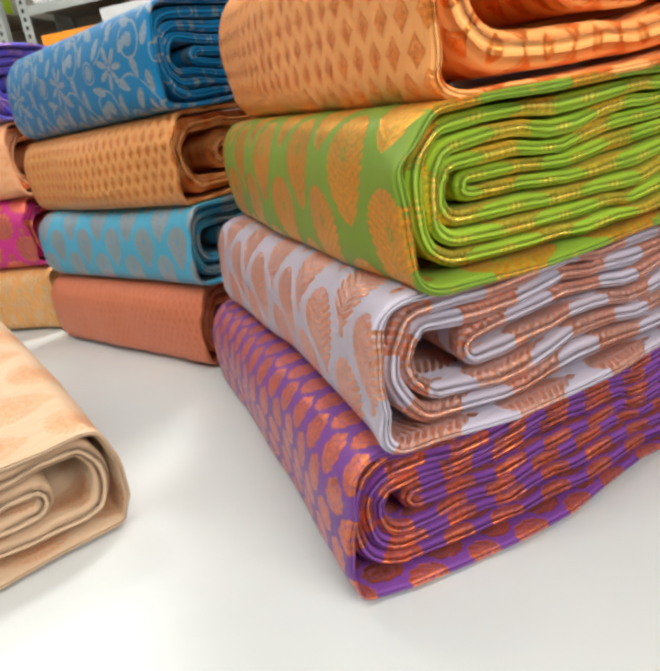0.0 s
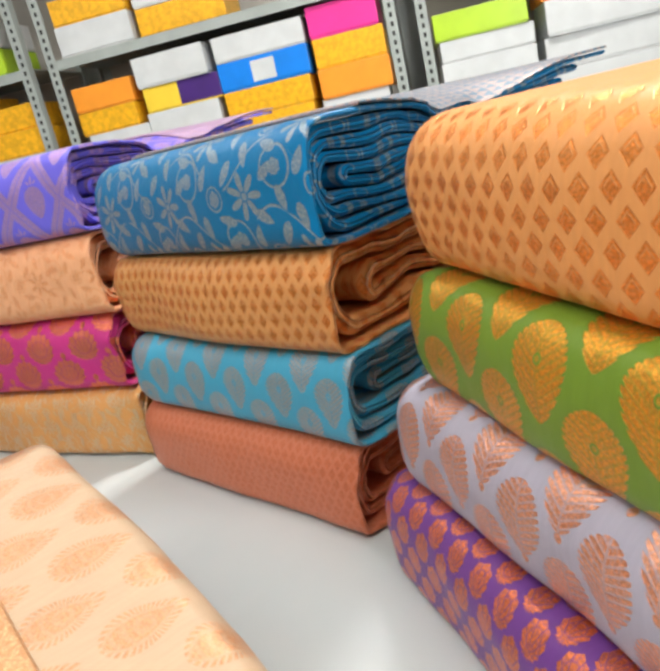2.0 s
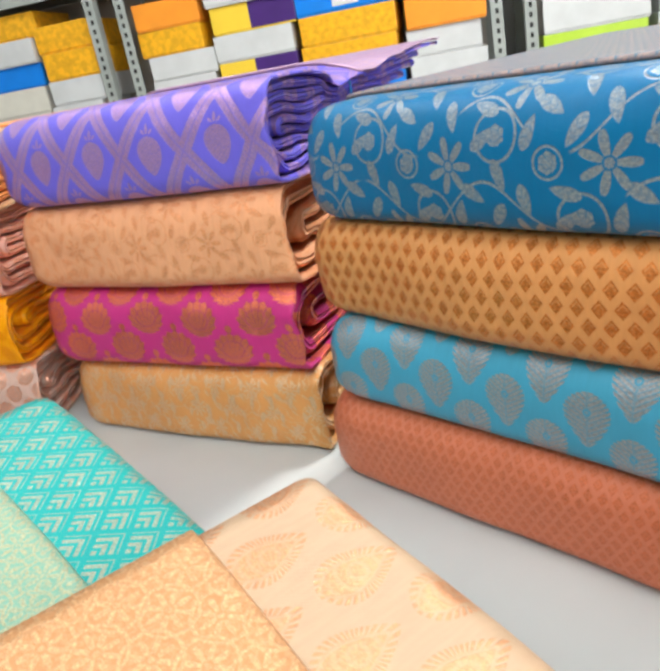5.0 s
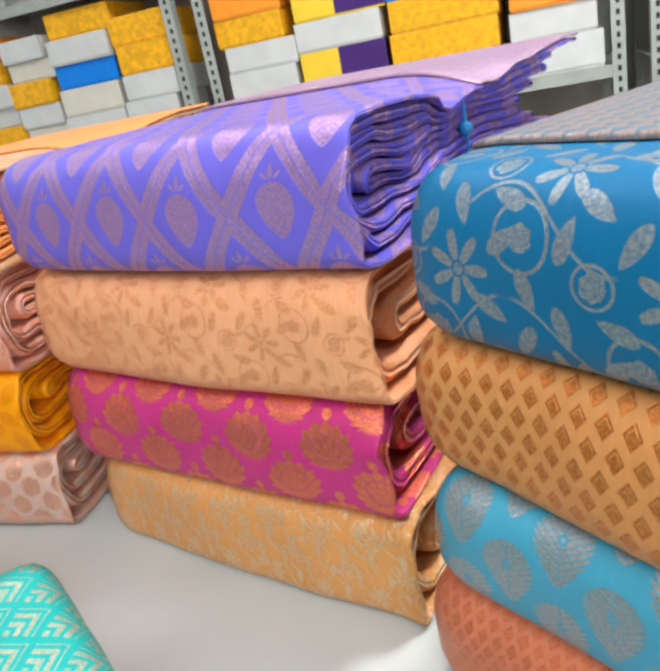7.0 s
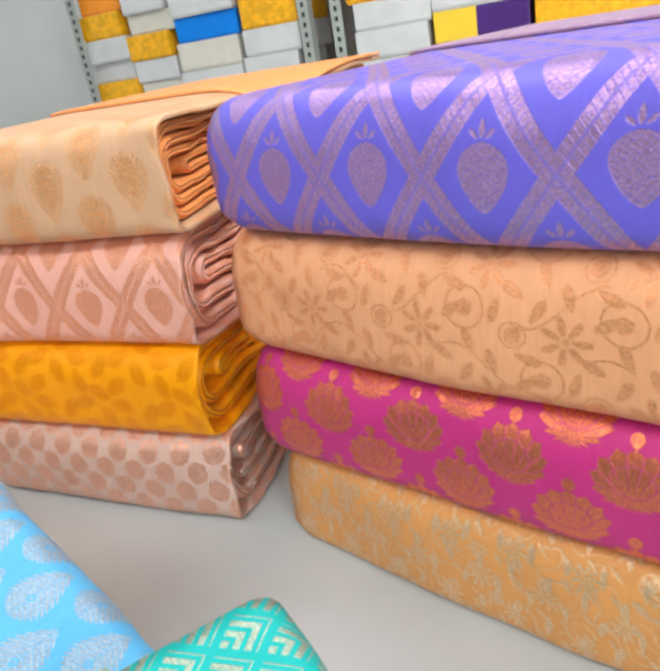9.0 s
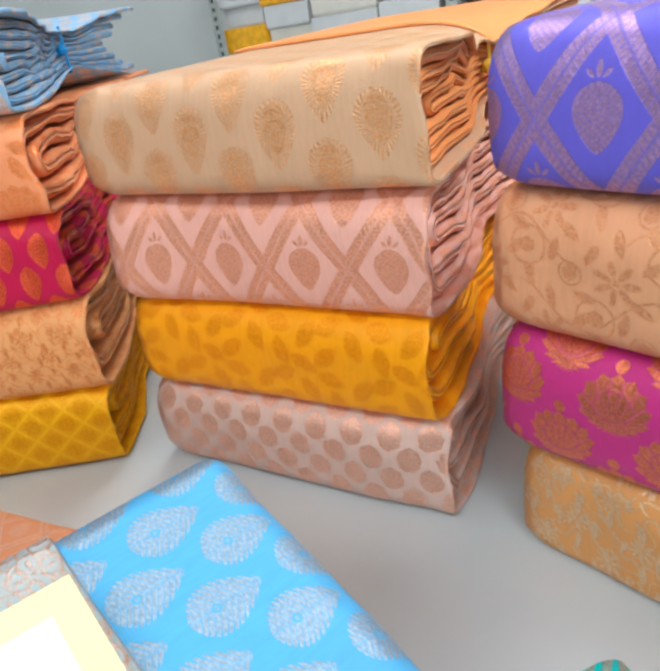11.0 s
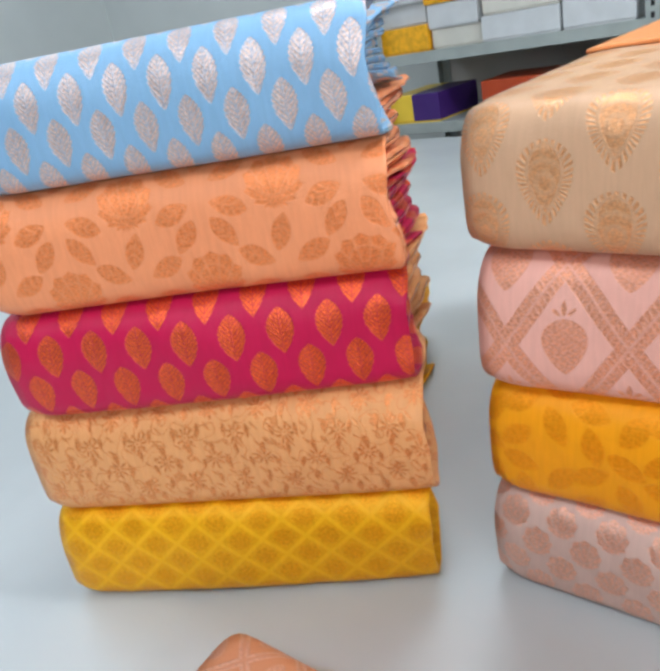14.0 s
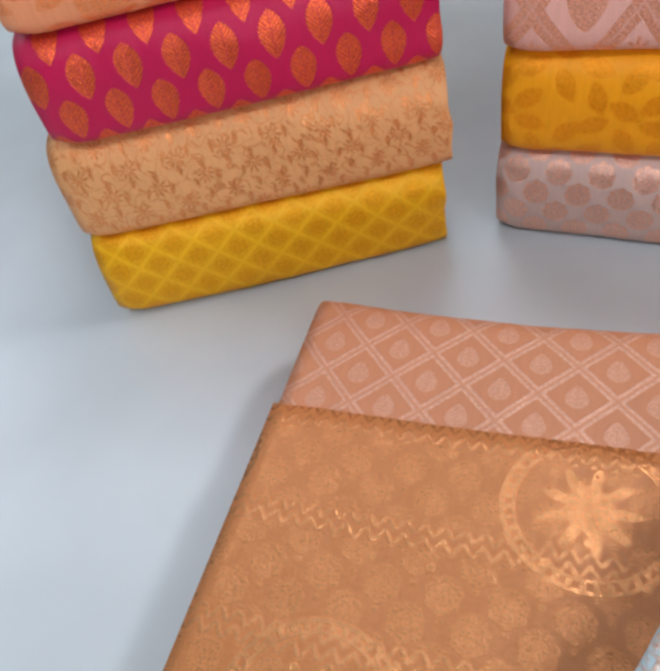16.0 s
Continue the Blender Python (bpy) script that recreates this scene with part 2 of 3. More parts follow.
def silk(name, base, zari, kind, px=0.05, py=0.05, x0=0.0, y0=0.0, metal=0.62, rough=0.38, strength=0.9):
    """Woven silk: a plain ground, metal-thread motifs, fine weave, slubs and faint creases."""
    deep = lambda c: [max(c) * (v / max(c)) ** 1.36 for v in c]
    base, zari, metal = deep(base), deep(zari), min(0.95, metal * 1.5)
    mat = bpy.data.materials.new(name)
    mat.use_nodes = True
    tree = mat.node_tree
    bsdf = tree.nodes["Principled BSDF"]
    x, y = uv_of(tree)
    m = motif(kind, x - x0, y - y0, tree, px, py) * strength if kind else None
    if m:
        m = m * (noise_at(tree, x, y, 330.0, 2.0, 1.6).step(0.38, 0.52) * 0.34 + 0.66)
    slub = noise_at(tree, x, y, 40.0, 3.0, 7.0)
    weave = (x * 5200.0).sin() * (y * 4300.0).sin()
    fleck = noise_at(tree, x, y, 620.0, 1.0, 0.6)

    def rgb(c):
        node = tree.nodes.new("ShaderNodeRGB")
        node.outputs[0].default_value = (*c, 1)
        return node.outputs[0]

    def blend(fac, a, b, how="MIX"):
        node = tree.nodes.new("ShaderNodeMix")
        node.data_type, node.blend_type = "RGBA", how
        if isinstance(fac, Sock):
            tree.links.new(fac.out, node.inputs[0])
        else:
            node.inputs[0].default_value = fac
        tree.links.new(a, node.inputs[6])
        tree.links.new(b, node.inputs[7])
        return node.outputs[2]

    ground = blend(slub.step(0.25, 0.75), rgb([v * 0.965 for v in base]), rgb([min(1, v * 1.035) for v in base]))
    if m:
        thread = blend(fleck.step(0.3, 0.7), rgb([v * 0.82 for v in zari]), rgb([min(1, v * 1.2) for v in zari]))
        tree.links.new(blend(m, ground, thread), bsdf.inputs["Base Color"])
        tree.links.new((m * metal).out, bsdf.inputs["Metallic"])
        tree.links.new((rough - m * 0.12 + fleck * 0.05).out, bsdf.inputs["Roughness"])
    else:
        tree.links.new(ground, bsdf.inputs["Base Color"])
        bsdf.inputs["Roughness"].default_value = rough
    bsdf.inputs["Sheen Weight"].default_value = 0.02
    bsdf.inputs["Specular IOR Level"].default_value = 0.24
    bsdf.inputs["Sheen Roughness"].default_value = 0.4
    bump = tree.nodes.new("ShaderNodeBump")
    bump.inputs["Strength"].default_value, bump.inputs["Distance"].default_value = 0.6, 0.0014
    height = fleck * 0.10 + weave * 0.06 + noise_at(tree, x, y, 34.0, 3.0) * 1.2 + noise_at(tree, x, y, 12.0, 2.0, 2.2) * 2.2
    if m:
        height = height + m * 0.45
    tree.links.new(height.out, bump.inputs["Height"])
    tree.links.new(bump.outputs[0], bsdf.inputs["Normal"])
    return mat


def plain(name, colour, rough=0.5, metal=0.0, vary=0.08, scale=12.0, bump=0.0, fine=160.0, gloss=0.15):
    mat = bpy.data.materials.new(name)
    mat.use_nodes = True
    tree = mat.node_tree
    bsdf = tree.nodes["Principled BSDF"]
    co = tree.nodes.new("ShaderNodeTexCoord")
    big, small = tree.nodes.new("ShaderNodeTexNoise"), tree.nodes.new("ShaderNodeTexNoise")
    big.inputs["Scale"].default_value, small.inputs["Scale"].default_value = scale, fine
    for n in (big, small):
        n.inputs["Detail"].default_value = 3
        tree.links.new(co.outputs["Object"], n.inputs["Vector"])
    ramp = tree.nodes.new("ShaderNodeMix")
    ramp.data_type = "RGBA"
    ramp.inputs[6].default_value = (*[c * (1 - vary) for c in colour], 1)
    ramp.inputs[7].default_value = (*[min(1, c * (1 + vary)) for c in colour], 1)
    tree.links.new(Sock(tree, big.outputs[0]).step(0.3, 0.7).out, ramp.inputs[0])
    tree.links.new(ramp.outputs[2], bsdf.inputs["Base Color"])
    tree.links.new((Sock(tree, small.outputs[0]) * gloss + (rough - gloss / 2)).out, bsdf.inputs["Roughness"])
    bsdf.inputs["Metallic"].default_value = metal
    if bump:
        b = tree.nodes.new("ShaderNodeBump")
        b.inputs["Strength"].default_value, b.inputs["Distance"].default_value = bump, 0.002
        tree.links.new(small.outputs[0], b.inputs["Height"])
        tree.links.new(b.outputs[0], bsdf.inputs["Normal"])
    return mat


COPPER, GOLD, ROSE, SILVER = (0.80, 0.34, 0.13), (0.82, 0.44, 0.12), (0.78, 0.42, 0.27), (0.62, 0.50, 0.44)
white_top = plain("white_laminate", (0.56, 0.60, 0.605), 0.33, vary=0.045, scale=5.0, gloss=0.05, bump=0.35, fine=9.0)
wall_paint = plain("wall_paint", (0.66, 0.69, 0.67), 0.6, vary=0.04, scale=2.0, bump=0.15)
floor_tile = plain("floor_tile", (0.30, 0.28, 0.25), 0.3)
# invented dark tone for the out-of-view walls, giving the metal thread contrasting reflections
unseen_wall_tan = plain("tan_paint", (0.24, 0.19, 0.15), 0.6, vary=0.06, scale=2.0, bump=0.15)
ceiling_paint = plain("ceiling_paint", (0.66, 0.66, 0.64), 0.7, vary=0.03)
rack_steel = plain("grey_painted_steel", (0.33, 0.36, 0.34), 0.42, vary=0.07, bump=0.05)
hole_dark = plain("dark_slot", (0.012, 0.012, 0.013), 0.8)
backing = plain("rack_backing", (0.42, 0.39, 0.35), 0.7, vary=0.1, scale=2.5)
CARD = {
    "white": plain("white_card", (0.57, 0.585, 0.59), 0.42, vary=0.05),
    "cream": plain("cream_card", (0.60, 0.58, 0.51), 0.45, vary=0.05),
    "yellow": plain("golden_yellow_card", (0.80, 0.40, 0.012), 0.36, vary=0.16, scale=46.0, bump=0.2),
    "lemon": plain("lemon_card", (0.83, 0.57, 0.045), 0.36, vary=0.04),
    "orange": plain("orange_card", (0.86, 0.30, 0.025), 0.36, vary=0.05),
    "purple": plain("purple_card", (0.055, 0.018, 0.155), 0.34, vary=0.08),
    "blue": plain("blue_card", (0.005, 0.20, 0.72), 0.32, vary=0.05),
    "pink": plain("pink_card", (0.78, 0.035, 0.29), 0.34, vary=0.05),
    "green": plain("lime_green_card", (0.42, 0.62, 0.03), 0.33, vary=0.05),
    "rust": plain("rust_red_card", (0.42, 0.055, 0.012), 0.35, vary=0.1),
}
blue_plastic = plain("blue_plastic", (0.012, 0.09, 0.50), 0.33, vary=0.04)


# ---- mesh helpers ----
def mesh_object(name, verts, faces, material, parent=None, label="", uvs=None, smooth=False):
    me = bpy.data.meshes.new(name)
    me.from_pydata([tuple(v) for v in verts], [], faces)
    if uvs is not None:
        layer = me.uv_layers.new(name="cloth")
        loops = np.empty(len(me.loops), dtype=np.int32)
        me.loops.foreach_get("vertex_index", loops)
        layer.data.foreach_set("uv", np.asarray(uvs, dtype=np.float32)[loops].ravel())
    me.materials.append(material)
    if smooth:
        me.polygons.foreach_set("use_smooth", [True] * len(me.polygons))
    ob = new(name, me)
    if parent:
        ob.parent = parent
    return tagged(ob, label) if label else ob


def part(name, bm, material, parent, label=""):
    me = bpy.data.meshes.new(name)
    bmesh.ops.recalc_face_normals(bm, faces=bm.faces)
    bm.to_mesh(me)
    bm.free()
    me.materials.append(material)
    ob = new(name, me)
    if parent:
        ob.parent = parent
    return tagged(ob, label) if label else ob


def block(bm, x0, x1, y0, y1, z0, z1, bevel=0.0, m=None):
    r = bmesh.ops.create_cube(bm, size=1.0)["verts"]
    for v in r:
        v.co = Vector((x0 + (v.co.x + 0.5) * (x1 - x0), y0 + (v.co.y + 0.5) * (y1 - y0), z0 + (v.co.z + 0.5) * (z1 - z0)))
    if bevel:
        edges = list({e for v in r for e in v.link_edges})
        out = bmesh.ops.bevel(bm, geom=edges, offset=bevel, segments=2, affect="EDGES", profile=0.6)
        r = [v for v in out["verts"]]
    if m is not None:
        bmesh.ops.transform(bm, matrix=m, verts=list({v for v in r}))
    return bm


def boxed(name, x0, x1, y0, y1, z0, z1, material, parent=None, bevel=0.0, label=""):
    return part(name, block(bmesh.new(), x0, x1, y0, y1, z0, z1, bevel), material, parent, label)


# ---- the room ----
FLOOR, CEIL = 0.0, 3.0
X0, X1, Y0, Y1 = -4.6, 3.4, -1.8, 4.78
def structure(ob, label, category):
    return tagged(ob, label, category, kind="structure")

structure(boxed("floor", X0 - 0.1, X1 + 0.1, Y0 - 0.1, Y1 + 0.1, -0.1, FLOOR, floor_tile), "plain pale grey tiled shop floor", "floor")
structure(boxed("ceiling", X0 - 0.1, X1 + 0.1, Y0 - 0.1, Y1 + 0.1, CEIL, CEIL + 0.1, ceiling_paint), "plain white painted ceiling", "ceiling")
structure(boxed("wall_north", X0, X1, Y1, Y1 + 0.1, FLOOR, CEIL, wall_paint), "off-white painted wall behind the racks", "wall")
# the south and east walls are unseen; kept dark to cut bounce light
structure(boxed("wall_south", X0, X1, Y0 - 0.1, Y0, FLOOR, CEIL, unseen_wall_tan), "unseen closing wall, dark tan to deepen reflections", "wall")
structure(boxed("wall_west", X0 - 0.1, X0, Y0 - 0.1, Y1 + 0.1, FLOOR, CEIL, wall_paint), "off-white painted side wall", "wall")
structure(boxed("wall_east", X1, X1 + 0.1, Y0 - 0.1, Y1 + 0.1, FLOOR, CEIL, unseen_wall_tan), "unseen closing side wall, dark tan to deepen reflections", "wall")

# ---- the display table ----
TOP = 0.75
table = tagged(new("display_table"), "wide white laminate display table with rounded edges", "table")
boxed("tabletop", -2.0, 2.3, 0.35, 3.93, TOP - 0.035, TOP, white_top, table, 0.012)
for lx, ly in ((-1.85, 0.5), (2.15, 0.5), (-1.85, 3.68), (2.15, 3.68), (0.15, 2.1)):
    boxed("leg", lx - 0.03, lx + 0.03, ly - 0.03, ly + 0.03, FLOOR, TOP - 0.035, rack_steel, table, 0.004)


# ---- folded sarees ----
def ribbon(path, thick):
    """Both sides of a band along a line in the (v, z) plane, with the running length."""
    p = np.array(path)
    d = np.gradient(p, axis=0)
    d /= np.linalg.norm(d, axis=1)[:, None] + 1e-9
    n = np.stack([-d[:, 1], d[:, 0]], 1)
    s = np.r_[0, np.cumsum(np.linalg.norm(np.diff(p, axis=0), axis=1))]
    return p + n * thick / 2, p - n * thick / 2, s


def extrude(side_a, side_b, s, us, ends, bend):
    """A thick sheet: the band drawn along u; ends gives how far each line of it stands out at the near end."""
    mid = (side_a + side_b) / 2
    thick = float(np.linalg.norm(side_a[0] - side_b[0]))
    us = list(us) + [us[-1] + thick * 0.27, us[-1] + thick * 0.42]
    n, nu = len(s), len(us)
    verts, uvs = [], []
    for side in (side_a, side_b):
        for j, u in enumerate(us):
            f = min(1.0, j / (nu - 3))
            lip = 0.78 if j == nu - 2 else 0.32 if j == nu - 1 else 1.0
            for i in range(n):
                uu = u + ends[i] * max(0.0, (f - 0.8) / 0.2)
                q = mid[i] + (side[i] - mid[i]) * lip
                verts.append(bend(uu, q[0], q[1]))
                uvs.append((u, s[i]))
    at = lambda k, j, i: k * n * nu + j * n + i
    faces = []
    for j in range(nu - 1):
        for i in range(n - 1):
            faces.append((at(0, j, i), at(0, j, i + 1), at(0, j + 1, i + 1), at(0, j + 1, i)))
            faces.append((at(1, j, i), at(1, j + 1, i), at(1, j + 1, i + 1), at(1, j, i + 1)))
    for i in range(n - 1):
        for j in (0, nu - 1):
            faces.append((at(0, j, i), at(1, j, i), at(1, j, i + 1), at(0, j, i + 1)))
    for j in range(nu - 1):
        for i in (0, n - 1):
            faces.append((at(0, j, i), at(0, j + 1, i), at(1, j + 1, i), at(1, j, i)))
    return verts, faces, uvs


def arc(cv, cz, rv, rz, a0, a1, n):
    return [(cv + rv * math.cos(radians(a0 + (a1 - a0) * k / n)), cz + rz * math.sin(radians(a0 + (a1 - a0) * k / n))) for k in range(n + 1)]


def squash(cv, cz, rv, rz, low, n):
    """The front of a pressed fold: round above, sharper below."""
    out = []
    for k in range(n + 1):
        a = radians(270 - 180 * k / n)
        e = low if math.sin(a) < 0 else 0.8
        out.append((cv - rv * abs(math.cos(a)) ** e, cz + rz * math.copysign(abs(math.sin(a)) ** e, math.sin(a))))
    return out


def saree(label, left, right, z0, z1, mats, back=0.0, seed=0, depth=0.52, side=1, layers=5, lift=(0.0, 0.0), knot=0.27, shift=(0.0, 0.0),
          hole=0.026, pallu=None, thread=None, squeeze=0.13, soft_tip=1.0):
    """One folded saree. left and right: the ends of its fold on the plan; the cloth runs back from that line."""
    rng = random.Random(seed)
    d = Vector((right[0] - left[0], right[1] - left[1]))
    length = d.length + shift[1] - shift[0]
    d.normalize()
    b = Vector((-d.y, d.x)) * side
    o = Vector(left) + d * shift[0] + b * (back - 0.008)
    h, zm = z1 - z0, (z0 + z1) / 2
    ph = [rng.uniform(0, 6.28) for _ in range(8)]

    def bend(u, v, z, wrinkle=1.0):
        near = min(1.0, max(0.0, (u - (length - 0.13)) / 0.13))
        g = math.exp(-((v - knot) / 0.11) ** 2) * near * near
        z = zm + (z - zm) * (1 - squeeze * g)
        u2 = u - 0.035 * g
        tip = max(0.0, 1 - u / 0.03) * soft_tip
        front = max(0.0, 1 - v / 0.06)
        z = zm + (z - zm) * (1 - 0.11 * tip * tip * (0.4 + 0.6 * front))
        v2 = v + 0.006 * tip * tip * front
        rip = noise.noise((u * 9 + seed * 7.1, v * 7, z * 9)) * 0.006 + noise.noise((u * 26, v * 22 + seed * 3.3, z * 30)) * 0.0016
        inside = min(1.0, max(0.0, (min(z - z0, z1 - z)) / (0.25 * h)))
        v2 += rip * wrinkle * (0.35 + 0.65 * inside) + 0.004 * math.sin(u * 11 + ph[0]) * front
        z += rip * 0.5 * wrinkle * inside
        loose = min(1.0, max(0.0, (u - (length - 0.15)) / 0.15)) * min(1.0, max(0.0, (v - 0.03) / 0.08)) * min(1.0, max(0.25, (knot + 0.10 - v) / 0.1)) * inside
        z += loose * (0.0085 * noise.noise((v * 15 + seed, z * 13, seed * 1.7)) + 0.0035 * noise.noise((v * 44, z * 24, seed * 2.9)) + 0.0022 * math.sin(v * 52 + ph[3] + z * 60))
        edge = min(1.0, max(0.0, (u - (length - 0.04)) / 0.04)) ** 2
        v2 += edge * 0.0075 * noise.noise((v * 42 + seed * 5.3, z * 46, 1.7))
        z += edge * 0.0055 * noise.noise((v * 38, z * 42 + seed * 2.3, 7.1)) * (0.25 + 0.75 * inside)
        u2 += edge * 0.003 * noise.noise((v * 26 + seed, z * 24, 3.9))
        p = o + d * u2 + b * v2
        f = min(1.0, max(0.0, u / length))
        return (p.x, p.y, z + lift[0] * (1 - f) + lift[1] * f)

    thing = tagged(new("folded_saree"), label, "saree", "folded sarees on the table")
    # the outer wrap: from the back edge underneath, round the fold in front, over the top
    t = 0.0048
    r = 0.5 * h - t / 2
    lo, hi = z0 + t / 2, z1 - t / 2
    rv = r * rng.uniform(0.62, 0.85)
    flat = 0.30 if z0 < 0.76 else 0.42
    path = [(v, lo) for v in np.linspace(depth * 0.8, rv, 12)[:-1]]
    path += squash(rv, zm, rv, (hi - lo) / 2, flat, 24)
    path += [(v, hi) for v in np.linspace(rv, depth, 22)[1:]]
    a, c, s = ribbon(path, t)
    s = s - s[23]
    us = np.linspace(0, length, 34)
    ends = [0.0022 * math.sin(q * 34 + ph[1]) + 0.0011 * math.sin(q * 130 + ph[2]) for q in s]
    v_, f_, uv_ = extrude(a, c, s, us, ends, bend)
    mesh_object("outer_wrap", v_, f_, mats[0], thing, uvs=uv_, smooth=True)
    # the folds inside: bands nested one in the other, the innermost set back behind a hollow
    nested = max(2, round(layers / 2))
    pitch = (h - 2 * t - 0.002) / (2 * nested)
    for k in range(nested):
        off = t + 0.001 + pitch * (k + 0.5)
        q0, q1 = z0 + off, z1 - off
        rr = (q1 - q0) / 2
        inner = k == nested - 1
        rk = rr * (1.0 if inner else 0.85 if k else 0.75)
        start = off * 0.8 + rk + (hole + rng.uniform(-0.006, 0.006) if inner else 0.0)
        back_v = depth * (0.93 - 0.05 * k) - rng.uniform(0, 0.02)
        path = [(v, q0) for v in np.linspace(back_v, start, 26)[:-1]]
        path += arc(start, zm, rk, rr, 270, 90, 16)
        path += [(v, q1) for v in np.linspace(start, back_v, 26)[1:]]
        a, c, s = ribbon(path, pitch * (0.80 if nested > 3 else 0.76))
        ends = [0.0026 * math.sin(q * 17 + ph[4] + 2.1 * k) + 0.0016 * math.sin(q * 41 + ph[5] + k) - 0.0030 * k - 0.010 + rng.uniform(-0.0007, 0.0007) for q in s]
        v_, f_, uv_ = extrude(a, c, s, np.linspace(length - 0.12, length - 0.002, 10), ends, bend)
        mesh_object("inner_fold", v_, f_, mats[2] if len(mats) > 2 and inner else mats[1], thing, uvs=uv_, smooth=True)
    # the core that fills the rest of the parcel
    path = [(depth * 0.9, lo + 0.02), (0.06, lo + 0.02), (0.06, hi - 0.02), (depth * 0.9, hi - 0.02)]
    vs = [bend(u, v, z) for u in (0.012, length - 0.1) for v, z in path]
    mesh_object("core", vs, [(0, 1, 2, 3), (7, 6, 5, 4), (0, 4, 5, 1), (1, 5, 6, 2), (2, 6, 7, 3), (3, 7, 4, 0)], mats[1], thing)
    if pallu:
        start, material = pallu
        path = [(v, hi + t / 2 + 0.0035) for v in np.linspace(start, depth * 1.0, 30)]
        path = [(start - 0.001, hi + t / 2 + 0.0008)] + path
        a, c, s = ribbon(path, 0.0028)
        v_, f_, uv_ = extrude(a, c, s, np.linspace(-0.002, length + 0.002, 34), [0.0] * len(s), bend)
        mesh_object("pallu", v_, f_, material, thing, "woven metal-thread end panel", uvs=uv_, smooth=True)
    if thread:
        p = Vector(bend(length - 0.005, knot, zm))
        bm = bmesh.new()
        bmesh.ops.create_uvsphere(bm, u_segments=10, v_segments=6, radius=0.007, matrix=Matrix.Translation(p))
        for w in (-1, 1):
            bmesh.ops.create_cone(bm, segments=6, radius1=0.002, radius2=0.0015, depth=0.03, matrix=Matrix.Translation(p + Vector((0, 0.004, w * 0.012))))
        part("tie_thread", bm, thread, thing, "knotted tying thread")
    return thing


S1 = ((0.70, 1.50), (0.888, 1.145))
S2 = ((0.391, 1.745), (0.679, 1.529))
S3 = ((0.01, 1.893), (0.365, 1.782))
S4 = ((-0.40, 1.892), (-0.057, 1.902))
S5 = ((-0.752, 1.69), (-0.447, 1.866))
rose_brocade = silk("rose_grey_brocade", (0.15, 0.22, 0.28), (0.52, 0.37, 0.31), "border", 0.014, 0.03, metal=0.3, strength=1.0)
peach_plain = silk("peach_end_panel", (0.80, 0.40, 0.18), (0.8, 0.4, 0.2), "")
lilac_panel = silk("lilac_end_panel", (0.36, 0.27, 0.40), (0.46, 0.32, 0.36), "border", 0.014, 0.034, metal=0.3)
blue_thread = plain("blue_thread", (0.0, 0.2, 0.5), 0.6)
gold_thread = plain("yellow_thread", (0.75, 0.45, 0.02), 0.6)

orange_silk = silk("orange_silk", (0.82, 0.44, 0.19), (0.84, 0.34, 0.09), "arrows", 0.019, 0.028, strength=0.8)
green_silk = silk("green_silk", (0.19, 0.28, 0.05), (0.80, 0.42, 0.09), "full_drops", 0.08, 0.07, 0.01, 0.015)
gold_edge_silk = silk("gold_edged_green_silk", (0.30, 0.42, 0.07), (0.98, 0.70, 0.20), "full_drops", 0.05, 0.06, metal=0.6, rough=0.4, strength=1.0)
lilac_silk = silk("lilac_grey_silk", (0.45, 0.43, 0.50), (0.78, 0.42, 0.26), "shells", 0.07, 0.062, 0.026, 0.008)
purple_silk = silk("purple_silk", (0.19, 0.08, 0.27), (0.74, 0.29, 0.11), "small_crests", 0.030, 0.035)
saree("purple silk saree with copper crests under the stack", *S1, 0.752, 0.838, (purple_silk, purple_silk), seed=1, layers=8, hole=0.012, back=0.0, shift=(0.016, 0.004))
saree("lilac grey silk saree with rose gold drops", *S1, 0.838, 0.918, (lilac_silk, lilac_silk), seed=2, layers=6, hole=0.03, back=0.02, shift=(0.036, 0.02))
saree("green silk saree with gold drops and gold edges", *S1, 0.918, 1.0, (green_silk, gold_edge_silk), seed=3, layers=8, hole=0.012, back=0.04, shift=(0.046, 0.03), lift=(0.0, -0.004))
saree("orange silk saree with small woven diamonds", *S1, 1.0, 1.105, (orange_silk, orange_silk), seed=4, layers=4, hole=0.04, back=0.06, shift=(0.042, 0.03), lift=(0.0, -0.008))

teal_blue = silk("peacock_blue_silk", (0.0001, 0.20, 0.37), (0.36, 0.38, 0.38), "garden", 0.125, 0.112, 0.04, 0.0, metal=0.45, strength=0.8)
tan_silk = silk("tan_gold_silk", (0.72, 0.40, 0.18), (0.66, 0.27, 0.08), "arrows", 0.0155, 0.027, strength=0.8)
sky_silk = silk("sky_blue_silk", (0.12, 0.44, 0.60), (0.42, 0.40, 0.39), "leaf_drops", 0.0685, 0.058, 0.061, 0.0, metal=0.45)
coral_silk = silk("coral_silk", (0.66, 0.28, 0.18), (0.58, 0.21, 0.10), "lozenges", 0.0115, 0.017, metal=0.4, strength=0.7)
saree("coral silk saree with fine woven lozenges", *S2, 0.752, 0.842, (coral_silk, coral_silk), seed=5, layers=6)
saree("sky blue silk saree with silver drops", *S2, 0.842, 0.927, (sky_silk, sky_silk), back=0.005, seed=6, layers=6, shift=(0.015, 0.012))
saree("tan gold silk saree with small woven diamonds", *S2, 0.927, 1.02, (tan_silk, tan_silk), back=0.012, seed=7, layers=5, shift=(0.0, 0.01))
